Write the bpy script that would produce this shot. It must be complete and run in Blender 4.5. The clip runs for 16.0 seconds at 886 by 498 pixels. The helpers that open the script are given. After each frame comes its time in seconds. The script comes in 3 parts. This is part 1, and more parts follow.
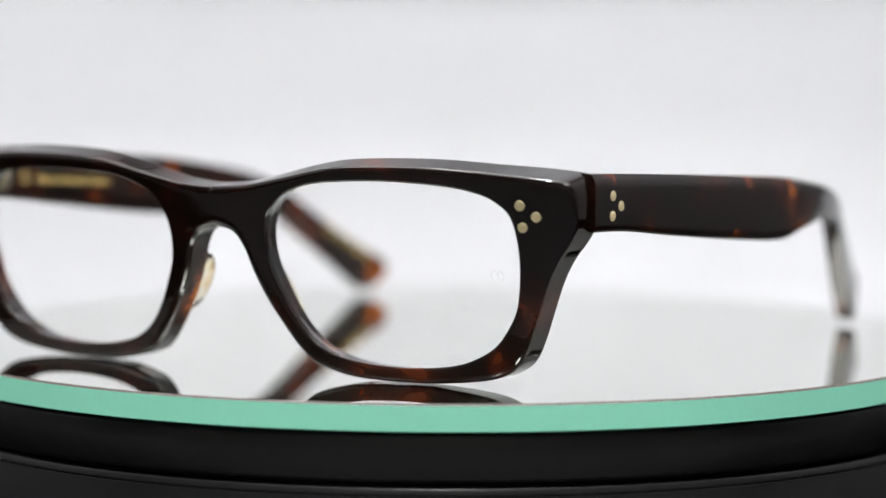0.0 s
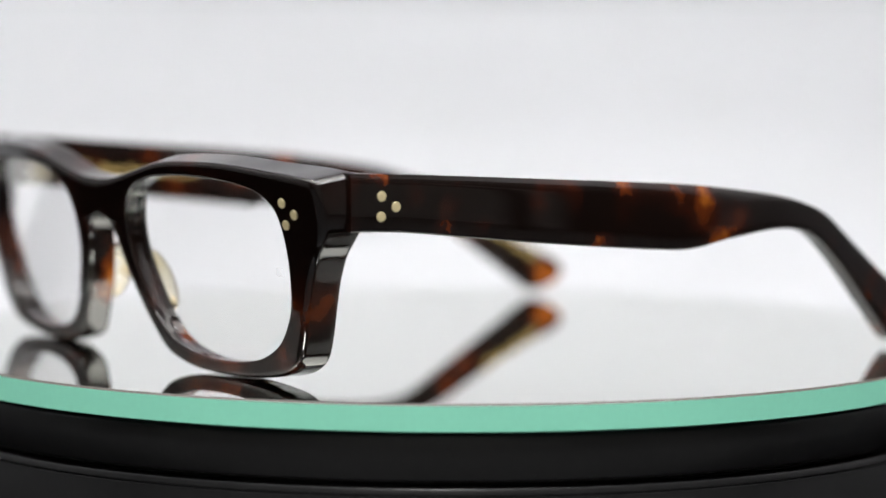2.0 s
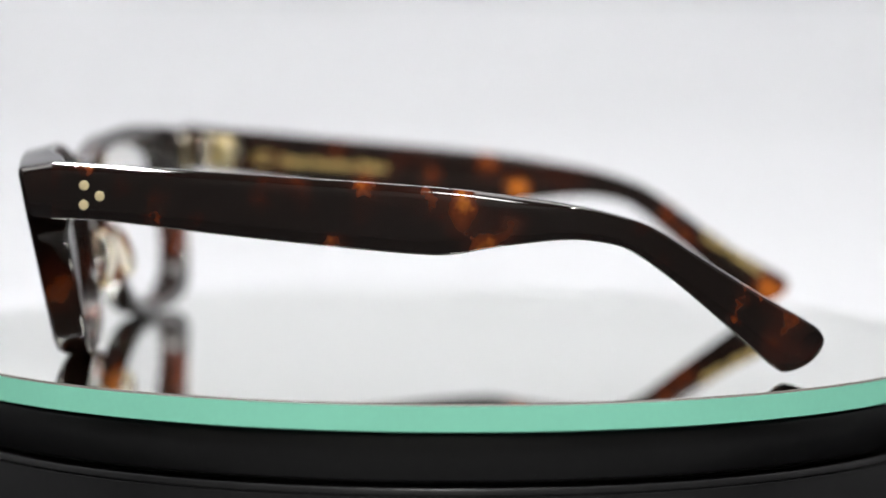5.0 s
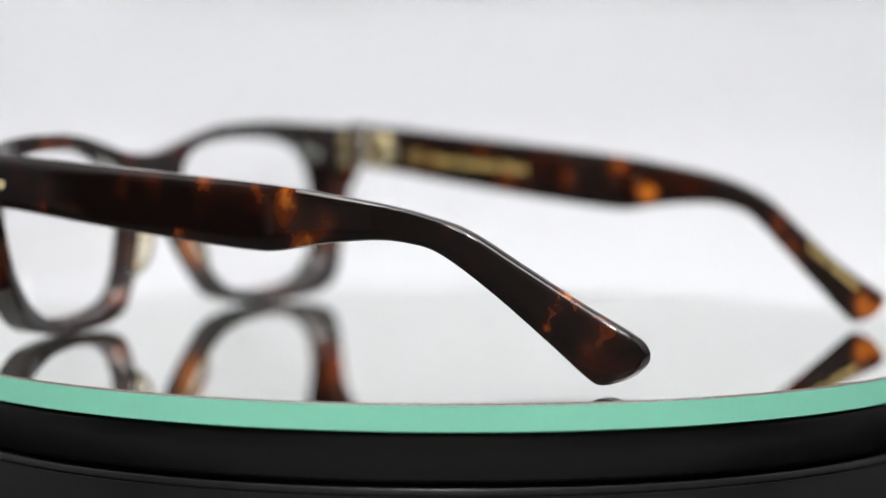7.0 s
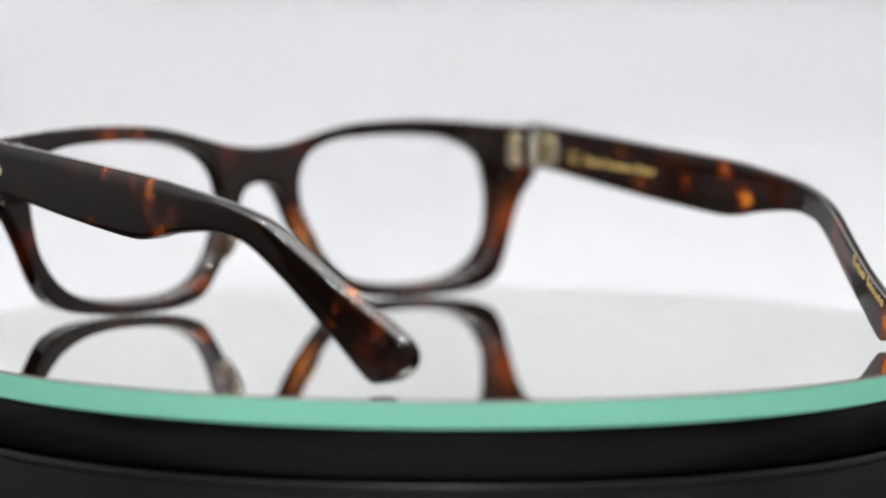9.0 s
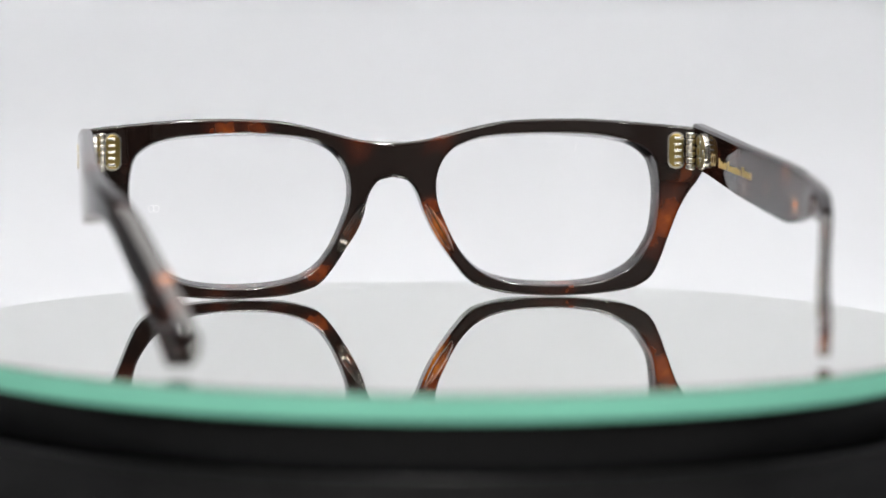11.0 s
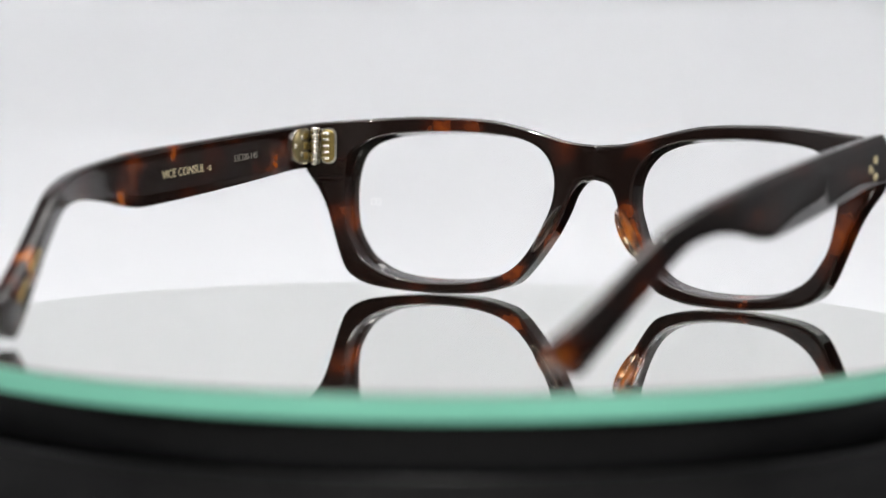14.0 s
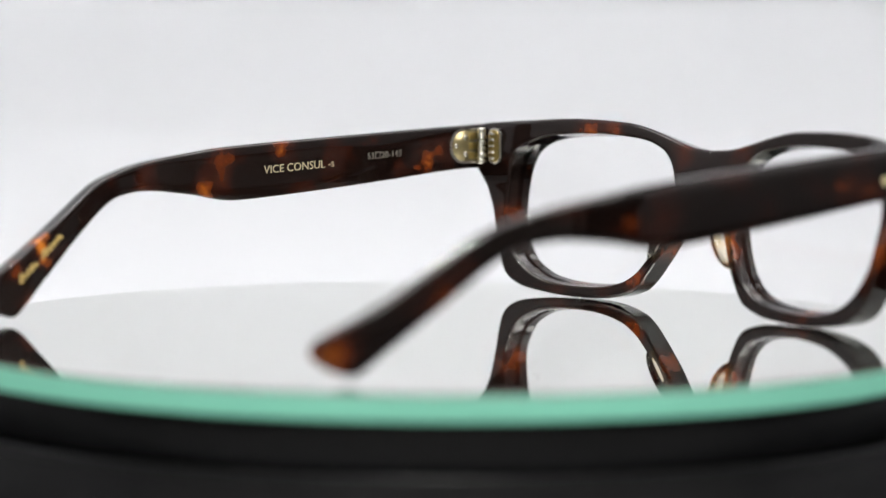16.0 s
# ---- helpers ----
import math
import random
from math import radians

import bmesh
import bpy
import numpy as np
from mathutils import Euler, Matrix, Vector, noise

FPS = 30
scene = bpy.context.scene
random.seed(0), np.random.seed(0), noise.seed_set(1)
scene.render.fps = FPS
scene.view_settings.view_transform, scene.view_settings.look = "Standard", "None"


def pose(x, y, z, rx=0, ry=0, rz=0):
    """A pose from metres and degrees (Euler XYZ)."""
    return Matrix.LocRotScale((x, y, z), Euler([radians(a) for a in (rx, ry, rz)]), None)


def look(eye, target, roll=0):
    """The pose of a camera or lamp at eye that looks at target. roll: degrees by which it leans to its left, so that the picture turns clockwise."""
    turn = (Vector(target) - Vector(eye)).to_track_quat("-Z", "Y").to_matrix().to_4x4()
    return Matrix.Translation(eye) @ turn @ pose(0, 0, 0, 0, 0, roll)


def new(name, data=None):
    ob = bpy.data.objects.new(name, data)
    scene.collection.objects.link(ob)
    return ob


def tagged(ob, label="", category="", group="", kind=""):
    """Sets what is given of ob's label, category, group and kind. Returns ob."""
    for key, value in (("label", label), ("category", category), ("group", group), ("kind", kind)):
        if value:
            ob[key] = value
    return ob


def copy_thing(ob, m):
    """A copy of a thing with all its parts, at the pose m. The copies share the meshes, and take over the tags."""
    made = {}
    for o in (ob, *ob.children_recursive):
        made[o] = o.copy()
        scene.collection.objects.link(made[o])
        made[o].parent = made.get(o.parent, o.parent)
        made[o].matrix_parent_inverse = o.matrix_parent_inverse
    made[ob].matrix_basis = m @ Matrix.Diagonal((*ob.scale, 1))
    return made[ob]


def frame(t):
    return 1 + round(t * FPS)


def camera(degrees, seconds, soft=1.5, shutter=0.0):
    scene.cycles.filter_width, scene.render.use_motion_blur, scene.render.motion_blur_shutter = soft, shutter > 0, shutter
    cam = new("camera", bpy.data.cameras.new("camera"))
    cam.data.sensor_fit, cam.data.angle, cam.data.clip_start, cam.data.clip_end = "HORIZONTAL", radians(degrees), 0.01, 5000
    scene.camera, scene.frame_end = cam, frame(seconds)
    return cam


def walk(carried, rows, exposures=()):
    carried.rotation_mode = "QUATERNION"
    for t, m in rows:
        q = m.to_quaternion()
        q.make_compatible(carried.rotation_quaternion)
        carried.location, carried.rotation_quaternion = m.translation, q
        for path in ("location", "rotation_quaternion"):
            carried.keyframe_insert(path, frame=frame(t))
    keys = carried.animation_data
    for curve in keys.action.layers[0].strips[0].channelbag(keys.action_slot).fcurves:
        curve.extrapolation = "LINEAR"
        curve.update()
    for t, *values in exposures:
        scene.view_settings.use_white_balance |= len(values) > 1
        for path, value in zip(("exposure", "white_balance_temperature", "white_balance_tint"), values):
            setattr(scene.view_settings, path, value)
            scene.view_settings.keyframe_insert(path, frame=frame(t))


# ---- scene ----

TOP = 0.0500          # height of the mirror's face over the white sheet
FIRST, RATE = -32.2, -12.616   # turn of the turntable at the start, and degrees a second

# ---- camera ----
cam = camera(16.83, 16.0)


def eye_pose(distance, height, pan, tilt, roll):
    eye = Vector((0.0, -distance, TOP + height))
    way = Vector((math.sin(pan) * math.cos(tilt), math.cos(pan) * math.cos(tilt), -math.sin(tilt)))
    return look(eye, eye + way, roll)


NEAR_POSE = eye_pose(0.63606, 0.07155, 0.00118, 0.08305, 0.32)
FAR_POSE = eye_pose(0.64254, 0.07030, 0.00037, 0.08232, 0.32)
walk(cam, [(0.0, NEAR_POSE), (4.0, NEAR_POSE), (8.2, NEAR_POSE), (10.3, FAR_POSE), (13.0, FAR_POSE), (16.0, FAR_POSE)],
     exposures=[(0.0, -0.09), (8.2, -0.08), (10.3, -0.18), (13.0, -0.18), (16.0, -0.10)])

# the lens is focused on the near side first and racked to the far side later
focus = new("focus_mark")
focus.empty_display_size = 0.005
cam.data.dof.use_dof = True
cam.data.dof.focus_object = focus
cam.data.dof.aperture_fstop = 8.0
cam.data.dof.aperture_blades = 0

# ---- light ----
scene.view_settings.exposure = 0.0
world = bpy.data.worlds.new("world")
scene.world = world
world.use_nodes = True
world.node_tree.nodes["Background"].inputs[0].default_value = (0.80, 0.90, 1.0, 1)
world.node_tree.nodes["Background"].inputs[1].default_value = 0.05


LAMP_HEIGHT = 0.672
# place and aim of each lamp, and its power: two rows of three over the front, two washing the backdrop
LAMPS = [((x, y), (math.copysign(0.05, x), -0.05, 0.05), 1.15) for x in (-0.20, 0.20) for y in (-0.315, -0.28, -0.245)]
LAMPS += [((-0.22, -0.12), (-0.16, 0.56, 0.34), 3.30), ((0.22, -0.12), (0.16, 0.56, 0.34), 3.30)]


def lamp_pose(place, aim, drop=0.0):
    m = look((*place, LAMP_HEIGHT), aim)
    return m @ pose(0, 0, -drop)


for place, aim, watts in LAMPS:
    data = bpy.data.lights.new("tent_lamp_light", "AREA")
    data.shape, data.size, data.energy, data.color = "DISK", 0.015, watts, (0.995, 0.985, 0.983)
    new("tent_lamp_light", data).matrix_world = lamp_pose(place, aim, 0.003)

# a flat lamp panel under the canopy, straight above the turntable
panel_light = bpy.data.lights.new("lamp_panel_light", "AREA")
panel_light.shape, panel_light.size, panel_light.size_y, panel_light.energy, panel_light.color = "RECTANGLE", 0.78, 0.42, 3.6, (1.0, 0.985, 0.965)
new("lamp_panel_light", panel_light).matrix_world = pose(0, 0.13, 0.677)

# the room's own ceiling lamp, above and behind the camera
room_light = bpy.data.lights.new("ceiling_lamp_light", "AREA")
room_light.shape, room_light.size, room_light.energy, room_light.color = "DISK", 0.36, 13.5, (1.0, 0.985, 0.96)
new("ceiling_lamp_light", room_light).matrix_world = pose(0, -1.25, 1.630)

# ---- materials ----


def material(name, colour=(0.8, 0.8, 0.8), rough=0.5, metal=0.0, **more):
    m = bpy.data.materials.new(name)
    m.use_nodes = True
    b = m.node_tree.nodes["Principled BSDF"]
    b.inputs["Base Color"].default_value = (*colour, 1)
    b.inputs["Roughness"].default_value = rough
    b.inputs["Metallic"].default_value = metal
    for key, value in more.items():
        b.inputs[key.replace("_", " ")].default_value = value
    return m


def nodes_of(m):
    return m.node_tree.nodes, m.node_tree.links, m.node_tree.nodes["Principled BSDF"]


def noise_node(n, l, coord, scale, detail=4.0, rough=0.55, distort=0.0):
    t = n.new("ShaderNodeTexNoise")
    t.inputs["Scale"].default_value = scale
    t.inputs["Detail"].default_value = detail
    t.inputs["Roughness"].default_value = rough
    t.inputs["Distortion"].default_value = distort
    l.new(coord, t.inputs["Vector"])
    return t


def ramp_node(n, l, source, stops):
    r = n.new("ShaderNodeValToRGB")
    while len(r.color_ramp.elements) < len(stops):
        r.color_ramp.elements.new(0.5)
    for e, (at, c) in zip(r.color_ramp.elements, stops):
        e.position, e.color = at, (*c, 1)
    l.new(source, r.inputs[0])
    return r


def grained(name, colour, rough, scale, amount, bump=0.0, metal=0.0):
    """A surface with a faint two-scale mottling of its colour and gloss."""
    m = material(name, colour, rough, metal)
    n, l, b = nodes_of(m)
    co = n.new("ShaderNodeTexCoord").outputs["Object"]
    big, fine = noise_node(n, l, co, scale, 3), noise_node(n, l, co, scale * 14, 4)
    mix = n.new("ShaderNodeMath")
    mix.operation = "ADD"
    l.new(big.outputs[0], mix.inputs[0]), l.new(fine.outputs[0], mix.inputs[1])
    lo, hi = [tuple(min(1, c * k) for c in colour) for k in (1 - amount, 1 + amount)]
    half = n.new("ShaderNodeMath")
    half.operation = "MULTIPLY"
    half.inputs[1].default_value = 0.5
    l.new(mix.outputs[0], half.inputs[0])
    r = ramp_node(n, l, half.outputs[0], [(0.3, lo), (0.7, hi)])
    l.new(r.outputs[0], b.inputs["Base Color"])
    if bump:
        bp = n.new("ShaderNodeBump")
        bp.inputs["Strength"].default_value, bp.inputs["Distance"].default_value = bump, 0.0003
        l.new(fine.outputs[0], bp.inputs["Height"])
        l.new(bp.outputs[0], b.inputs["Normal"])
    return m


def tortoise(name, spots=(), patch=0.0, gain=1.2):
    """Dark tortoiseshell acetate: near-black brown with red-brown clouds and amber flecks, polished.
    spots: places (x, y, z, radius, strength) of flecks in the sheet."""
    m = material(name, (0.02, 0.008, 0.005), 0.07)
    n, l, b = nodes_of(m)
    b.inputs["IOR"].default_value = 1.49
    co = n.new("ShaderNodeTexCoord").outputs["Object"]
    warp = noise_node(n, l, co, 330, 2.0, 0.6)
    shift = n.new("ShaderNodeVectorMath")
    shift.operation = "MULTIPLY_ADD"
    shift.inputs[1].default_value, shift.inputs[2].default_value = (0.0060,) * 3, (-0.0030,) * 3
    l.new(warp.outputs["Color"], shift.inputs[0])
    moved = n.new("ShaderNodeVectorMath")
    l.new(co, moved.inputs[0]), l.new(shift.outputs[0], moved.inputs[1])
    cloud = noise_node(n, l, co, 85, 1.5, 0.4, 0.3)
    value = n.new("ShaderNodeMath")
    value.operation = "MULTIPLY_ADD"
    value.inputs[1].default_value, value.inputs[2].default_value = gain, patch + 0.5 - gain * 0.5
    l.new(cloud.outputs[0], value.inputs[0])
    last = value.outputs[0]
    for x, y, z, rad, strength in spots:
        away = n.new("ShaderNodeVectorMath")
        away.operation = "DISTANCE"
        away.inputs[1].default_value = (x, y, z)
        l.new(moved.outputs[0], away.inputs[0])
        fall = n.new("ShaderNodeMapRange")
        fall.interpolation_type = "SMOOTHSTEP"
        fall.inputs["From Min"].default_value, fall.inputs["From Max"].default_value = rad * 1.55, rad * 0.0
        fall.inputs["To Max"].default_value = strength * 0.92
        l.new(away.outputs["Value"], fall.inputs["Value"])
        add = n.new("ShaderNodeMath")
        l.new(last, add.inputs[0]), l.new(fall.outputs[0], add.inputs[1])
        last = add.outputs[0]
    r = ramp_node(n, l, last, [(0.52, (0.0042, 0.0021, 0.0016)), (0.65, (0.016, 0.0038, 0.0020)), (0.78, (0.085, 0.017, 0.0035)),
                               (1.0, (0.42, 0.13, 0.015))])
    l.new(r.outputs[0], b.inputs["Base Color"])
    thin = n.new("ShaderNodeMapRange")
    thin.inputs["From Min"].default_value, thin.inputs["From Max"].default_value = 0.66, 0.95
    thin.inputs["To Max"].default_value = 0.24
    l.new(last, thin.inputs["Value"])
    l.new(thin.outputs[0], b.inputs["Transmission Weight"])
    fine = noise_node(n, l, co, 900, 2)
    gloss = n.new("ShaderNodeMapRange")
    gloss.inputs["To Min"].default_value, gloss.inputs["To Max"].default_value = 0.012, 0.04
    l.new(fine.outputs[0], gloss.inputs["Value"])
    l.new(gloss.outputs[0], b.inputs["Roughness"])
    return m


def clear_lens():
    return material("clear_lens", (1, 1, 1), 0.0, 0.0, IOR=1.45, Transmission_Weight=1.0)


def honey_pad():
    """Clear acetate with a honey tint that deepens in soft patches."""
    m = material("honey_acetate", (0.9, 0.8, 0.55), 0.02, 0.0, IOR=1.42, Transmission_Weight=1.0)
    n, l, b = nodes_of(m)
    cloud = noise_node(n, l, n.new("ShaderNodeTexCoord").outputs["Object"], 130, 2)
    r = ramp_node(n, l, cloud.outputs[0], [(0.42, (0.97, 0.93, 0.80)), (0.56, (0.90, 0.74, 0.42)), (0.68, (0.55, 0.25, 0.06))])
    l.new(r.outputs[0], b.inputs["Base Color"])
    return m


def glowing(name, colour, strength):
    m = material(name, colour, 0.4)
    b = m.node_tree.nodes["Principled BSDF"]
    b.inputs["Emission Color"].default_value, b.inputs["Emission Strength"].default_value = (*colour, 1), strength
    return m


WHITE = grained("white_tent_cloth", (0.720, 0.735, 0.765), 0.75, 9, 0.015, 0.05)
# the white cloth darkened to grey: weaker light on the side panels, put into colour
DIMMED_CLOTH = grained("dimmed_tent_cloth", (0.25, 0.25, 0.255), 0.8, 9, 0.03, 0.05)
SHEET = grained("white_vinyl_sheet", (0.680, 0.690, 0.714), 0.9, 7, 0.012, 0.02)
SHEET.node_tree.nodes["Principled BSDF"].inputs["Specular IOR Level"].default_value = 0.08
TABLE_TOP = grained("dark_laminate", (0.05, 0.05, 0.052), 0.5, 12, 0.15)
ROOM = grained("room_paint", (0.62, 0.615, 0.60), 0.8, 1.5, 0.06)
MIRROR = material("silvered_glass", (0.965, 0.982, 0.925), 0.004, 1.0)
EDGE = grained("green_glass_edge", (0.31, 0.82, 0.61), 0.35, 60, 0.03)
EDGE.node_tree.nodes["Principled BSDF"].inputs["Specular IOR Level"].default_value = 0.2
ARRIS = grained("ground_glass_edge", (0.06, 0.055, 0.045), 0.6, 200, 0.1)
BLACK = grained("glossy_black_plastic", (0.010, 0.010, 0.0105), 0.30, 40, 0.25, 0.03)
BLACK.node_tree.nodes["Principled BSDF"].inputs["Specular IOR Level"].default_value = 0.42
RUBBER = grained("black_rubber", (0.010, 0.010, 0.010), 0.75, 80, 0.2)
PALE_GOLD = material("pale_gold_metal", (0.60, 0.51, 0.30), 0.45, 0.35)
BRIGHT = material("bright_nickel", (0.72, 0.69, 0.62), 0.16, 1.0)
BRASS = material("gilt_brass", (0.27, 0.20, 0.07), 0.33, 1.0)
PRINT_GOLD = material("gold_foil_print", (0.27, 0.19, 0.06), 0.45, 0.15)
PRINT_PALE = material("silver_foil_print", (0.36, 0.31, 0.20), 0.4, 0.4)
PRINT_GREY = material("grey_foil_print", (0.10, 0.088, 0.075), 0.45, 0.1)
OLD_GILT = material("olive_gilt", (0.16, 0.13, 0.065), 0.35, 0.8)
LENS = clear_lens()
ETCH = material("etched_glass", (0.80, 0.80, 0.82), 0.35, 0.0, IOR=1.1, Transmission_Weight=0.85)
LAMP_GLOW = glowing("ceiling_lamp_glow", (1.0, 0.97, 0.93), 6.0)
PANEL_GLOW = glowing("panel_glow", (1.0, 0.98, 0.95), 1.0)
LED_GLOW = glowing("lamp_glow", (1.0, 0.97, 0.94), 30.0)
FRAME_SHELL = tortoise("tortoise_front", [
    (0.041, -0.074, 0.040, 0.0028, 0.20), (0.019, -0.070, 0.0045, 0.0040, 0.26), (0.000, -0.071, 0.034, 0.0040, 0.18),
    (-0.041, -0.070, 0.0020, 0.0030, 0.34), (-0.010, -0.0715, 0.0140, 0.0052, 0.48), (0.0095, -0.072, 0.0150, 0.0050, 0.30),
    (0.007, -0.072, 0.0230, 0.0030, 0.22), (0.045, -0.074, 0.0380, 0.0026, 0.12), (0.0665, -0.0665, 0.017, 0.008, 0.27), (-0.0665, -0.0685, 0.017, 0.008, 0.24),
    (-0.0085, -0.0755, 0.0130, 0.0050, 0.26), (0.0110, -0.0760, 0.0120, 0.0045, 0.24), (-0.0088, -0.0715, 0.0195, 0.0045, 0.42), (0.030, -0.078, 0.0020, 0.0040, 0.26),
    (0.058, -0.072, 0.0035, 0.0045, 0.28), (-0.0700, -0.0655, 0.0300, 0.0050, 0.22)], -0.045, 0.92)
LEFT_SHELL = tortoise("tortoise_left_temple", [
    (0.0738, -0.0463, 0.0340, 0.0034, 0.36), (0.0740, -0.0475, 0.0298, 0.0028, 0.42), (0.0742, -0.0392, 0.0303, 0.0030, 0.38),
    (0.0745, -0.0317, 0.0375, 0.0026, 0.36), (0.0745, -0.0262, 0.0345, 0.0028, 0.20), (0.0750, -0.0140, 0.0263, 0.0024, 0.28),
    (0.0752, -0.0063, 0.0362, 0.0028, 0.27), (0.0752, 0.0054, 0.0333, 0.0028, 0.22), (0.0752, 0.0115, 0.0345, 0.0032, 0.27),
    (0.0750, 0.0155, 0.0263, 0.0028, 0.24), (0.0705, 0.0420, 0.0290, 0.0030, 0.24), (0.0638, 0.0641, 0.0170, 0.0032, 0.60),
    (0.0644, 0.0626, 0.0133, 0.0030, 0.60), (0.0608, 0.0714, 0.0110, 0.0030, 0.30), (0.0738, -0.0603, 0.0392, 0.0026, 0.50)], -0.005, 1.05)
RIGHT_SHELL = tortoise("tortoise_right_temple", [
    (-0.0745, -0.0277, 0.0365, 0.0032, 0.34), (-0.0745, -0.0260, 0.0305, 0.0034, 0.26), (-0.0755, -0.0095, 0.0290, 0.0030, 0.22),
    (-0.0755, 0.0122, 0.0275, 0.0034, 0.42), (-0.0755, 0.0051, 0.0334, 0.0036, 0.22), (-0.0625, 0.0715, 0.0056, 0.0044, 0.34),
    (-0.0745, -0.0450, 0.0330, 0.0032, 0.26), (-0.0700, 0.0480, 0.0240, 0.0034, 0.22)], -0.01, 1.0)
PAD = honey_pad()

# ---- mesh helpers ----


def finish(name, bm, mat, parent=None, label="", smooth=True):
    bmesh.ops.recalc_face_normals(bm, faces=bm.faces)
    me = bpy.data.meshes.new(name)
    bm.to_mesh(me)
    bm.free()
    me.materials.append(mat)
    if smooth:
        for f in me.polygons:
            f.use_smooth = True
    ob = new(name, me)
    ob.parent = parent
    if label:
        ob["label"] = label
    return ob


part = finish


def soft_edges(ob, degrees=35):
    """Smooth shading that breaks at edges sharper than the angle."""
    bm = bmesh.new()
    bm.from_mesh(ob.data)
    for e in bm.edges:
        e.smooth = not (len(e.link_faces) == 2 and e.calc_face_angle(0) > radians(degrees))
    bm.to_mesh(ob.data)
    bm.free()
    return ob


def box(bm, size, m, bevel=0.0, seg=2):
    made = bmesh.ops.create_cube(bm, size=1.0, matrix=m @ Matrix.Diagonal((*size, 1)))
    if bevel:
        edges = list({e for v in made["verts"] for e in v.link_edges})
        bmesh.ops.bevel(bm, geom=edges, offset=bevel, segments=seg, profile=0.6, affect="EDGES")


def cylinder(bm, r, h, m, seg=32, bevel=0.0):
    made = bmesh.ops.create_cone(bm, cap_ends=True, segments=seg, radius1=r, radius2=r, depth=h, matrix=m)
    if bevel:
        edges = [e for e in {e for v in made["verts"] for e in v.link_edges} if any(len(f.verts) > 4 for f in e.link_faces)]
        bmesh.ops.bevel(bm, geom=edges, offset=bevel, segments=3, profile=0.6, affect="EDGES")


def lathe(profile, seg=192, closed=True):
    """A turned body about z from (radius, height) pairs; a radius of 0 closes it in a point."""
    bm = bmesh.new()
    rings = []
    for r, z in profile:
        if r < 1e-7:
            rings.append([bm.verts.new((0, 0, z))])
        else:
            rings.append([bm.verts.new((r * math.cos(2 * math.pi * k / seg), r * math.sin(2 * math.pi * k / seg), z)) for k in range(seg)])
    for a, b in zip(rings, rings[1:]):
        for k in range(seg):
            j = (k + 1) % seg
            quad = [a[k % len(a)], a[j % len(a)], b[j % len(b)], b[k % len(b)]]
            quad = list(dict.fromkeys(quad))
            if len(quad) > 2:
                bm.faces.new(quad)
    return bm


def spline(points, steps=8, closed=False):
    """Points along a smooth curve through the given ones."""
    p = np.array(points, float)
    n = len(p)
    out = []
    for i in range(n if closed else n - 1):
        if closed:
            a, b, c, d = p[i - 1], p[i], p[(i + 1) % n], p[(i + 2) % n]
        else:
            a, b, c, d = p[max(i - 1, 0)], p[i], p[i + 1], p[min(i + 2, n - 1)]
        for k in range(steps):
            t = k / steps
            out.append(0.5 * (2 * b + (c - a) * t + (2 * a - 5 * b + 4 * c - d) * t * t + (3 * b - a - 3 * c + d) * t ** 3))
    if not closed:
        out.append(p[-1])
    return np.array(out)


def lettering(name, words, height, y, z, lean, mat, temple, label=""):
    """Lettering in the built-in font laid on the left temple's inner face, from y on towards the front."""
    data = bpy.data.curves.new(name, "FONT")
    data.body, data.size, data.extrude, data.resolution_u = words, height, 0.00004, 3
    ob = new(name + "_curve", data)
    me = bpy.data.meshes.new_from_object(ob.evaluated_get(bpy.context.evaluated_depsgraph_get()))
    bpy.data.objects.remove(ob)
    for v in me.vertices:
        a, b, c = v.co
        yy = y - a
        v.co = (temple_x(yy) - THICK - 0.00005 - c, yy, z + b + a * lean)
    me.materials.clear()
    me.materials.append(mat)
    made = new(name, me)
    made.parent = temple
    made["label"] = label
    return made


def foil_bars(name, side, temple, y, z, lean, words, height, mat, label):
    """Unreadable foil script as a run of short plain bars on a temple's inner face; words: how many bars to each word."""
    rng = random.Random(len(words) * 7 + int(y * 10000))
    bm = bmesh.new()
    a = 0.0
    for count in words:
        for k in range(count):
            w, h = height * rng.uniform(0.30, 0.50), height * (1.0 if k == 0 else rng.uniform(0.45, 0.8))
            yy = y - side * (a + w / 2)
            x = side * (temple_x(yy, side) - THICK - 0.00006)
            slope = math.degrees(math.atan((temple_x(yy + 0.002, side) - temple_x(yy - 0.002, side)) / 0.004))
            box(bm, (0.00012, w, h), pose(x, yy, z + (a * lean if side > 0 else -a * lean) + h / 2, 0, 0, -side * slope))
            a += w + height * 0.10
        a += height * 0.45
    return tagged(part(name, bm, mat, temple, label, smooth=False), kind="stuff")


# ---- the setting: dim room, white light tent ----


def build_room():
    for name, size, place in (("wall_north", (4.2, 0.1, 2.6), (0, 2.05, 0.4)), ("wall_south", (4.2, 0.1, 2.6), (0, -2.05, 0.4)),
                              ("wall_east", (0.1, 4.0, 2.6), (2.05, 0, 0.4)), ("wall_west", (0.1, 4.0, 2.6), (-2.05, 0, 0.4)),
                              ("ceiling", (4.2, 4.2, 0.1), (0, 0, 1.75)), ("floor", (4.2, 4.2, 0.1), (0, 0, -0.80))):
        bm = bmesh.new()
        box(bm, size, pose(*place))
        tagged(finish(name, bm, ROOM, smooth=False), "plain off-white painted surface of the room", kind="structure")


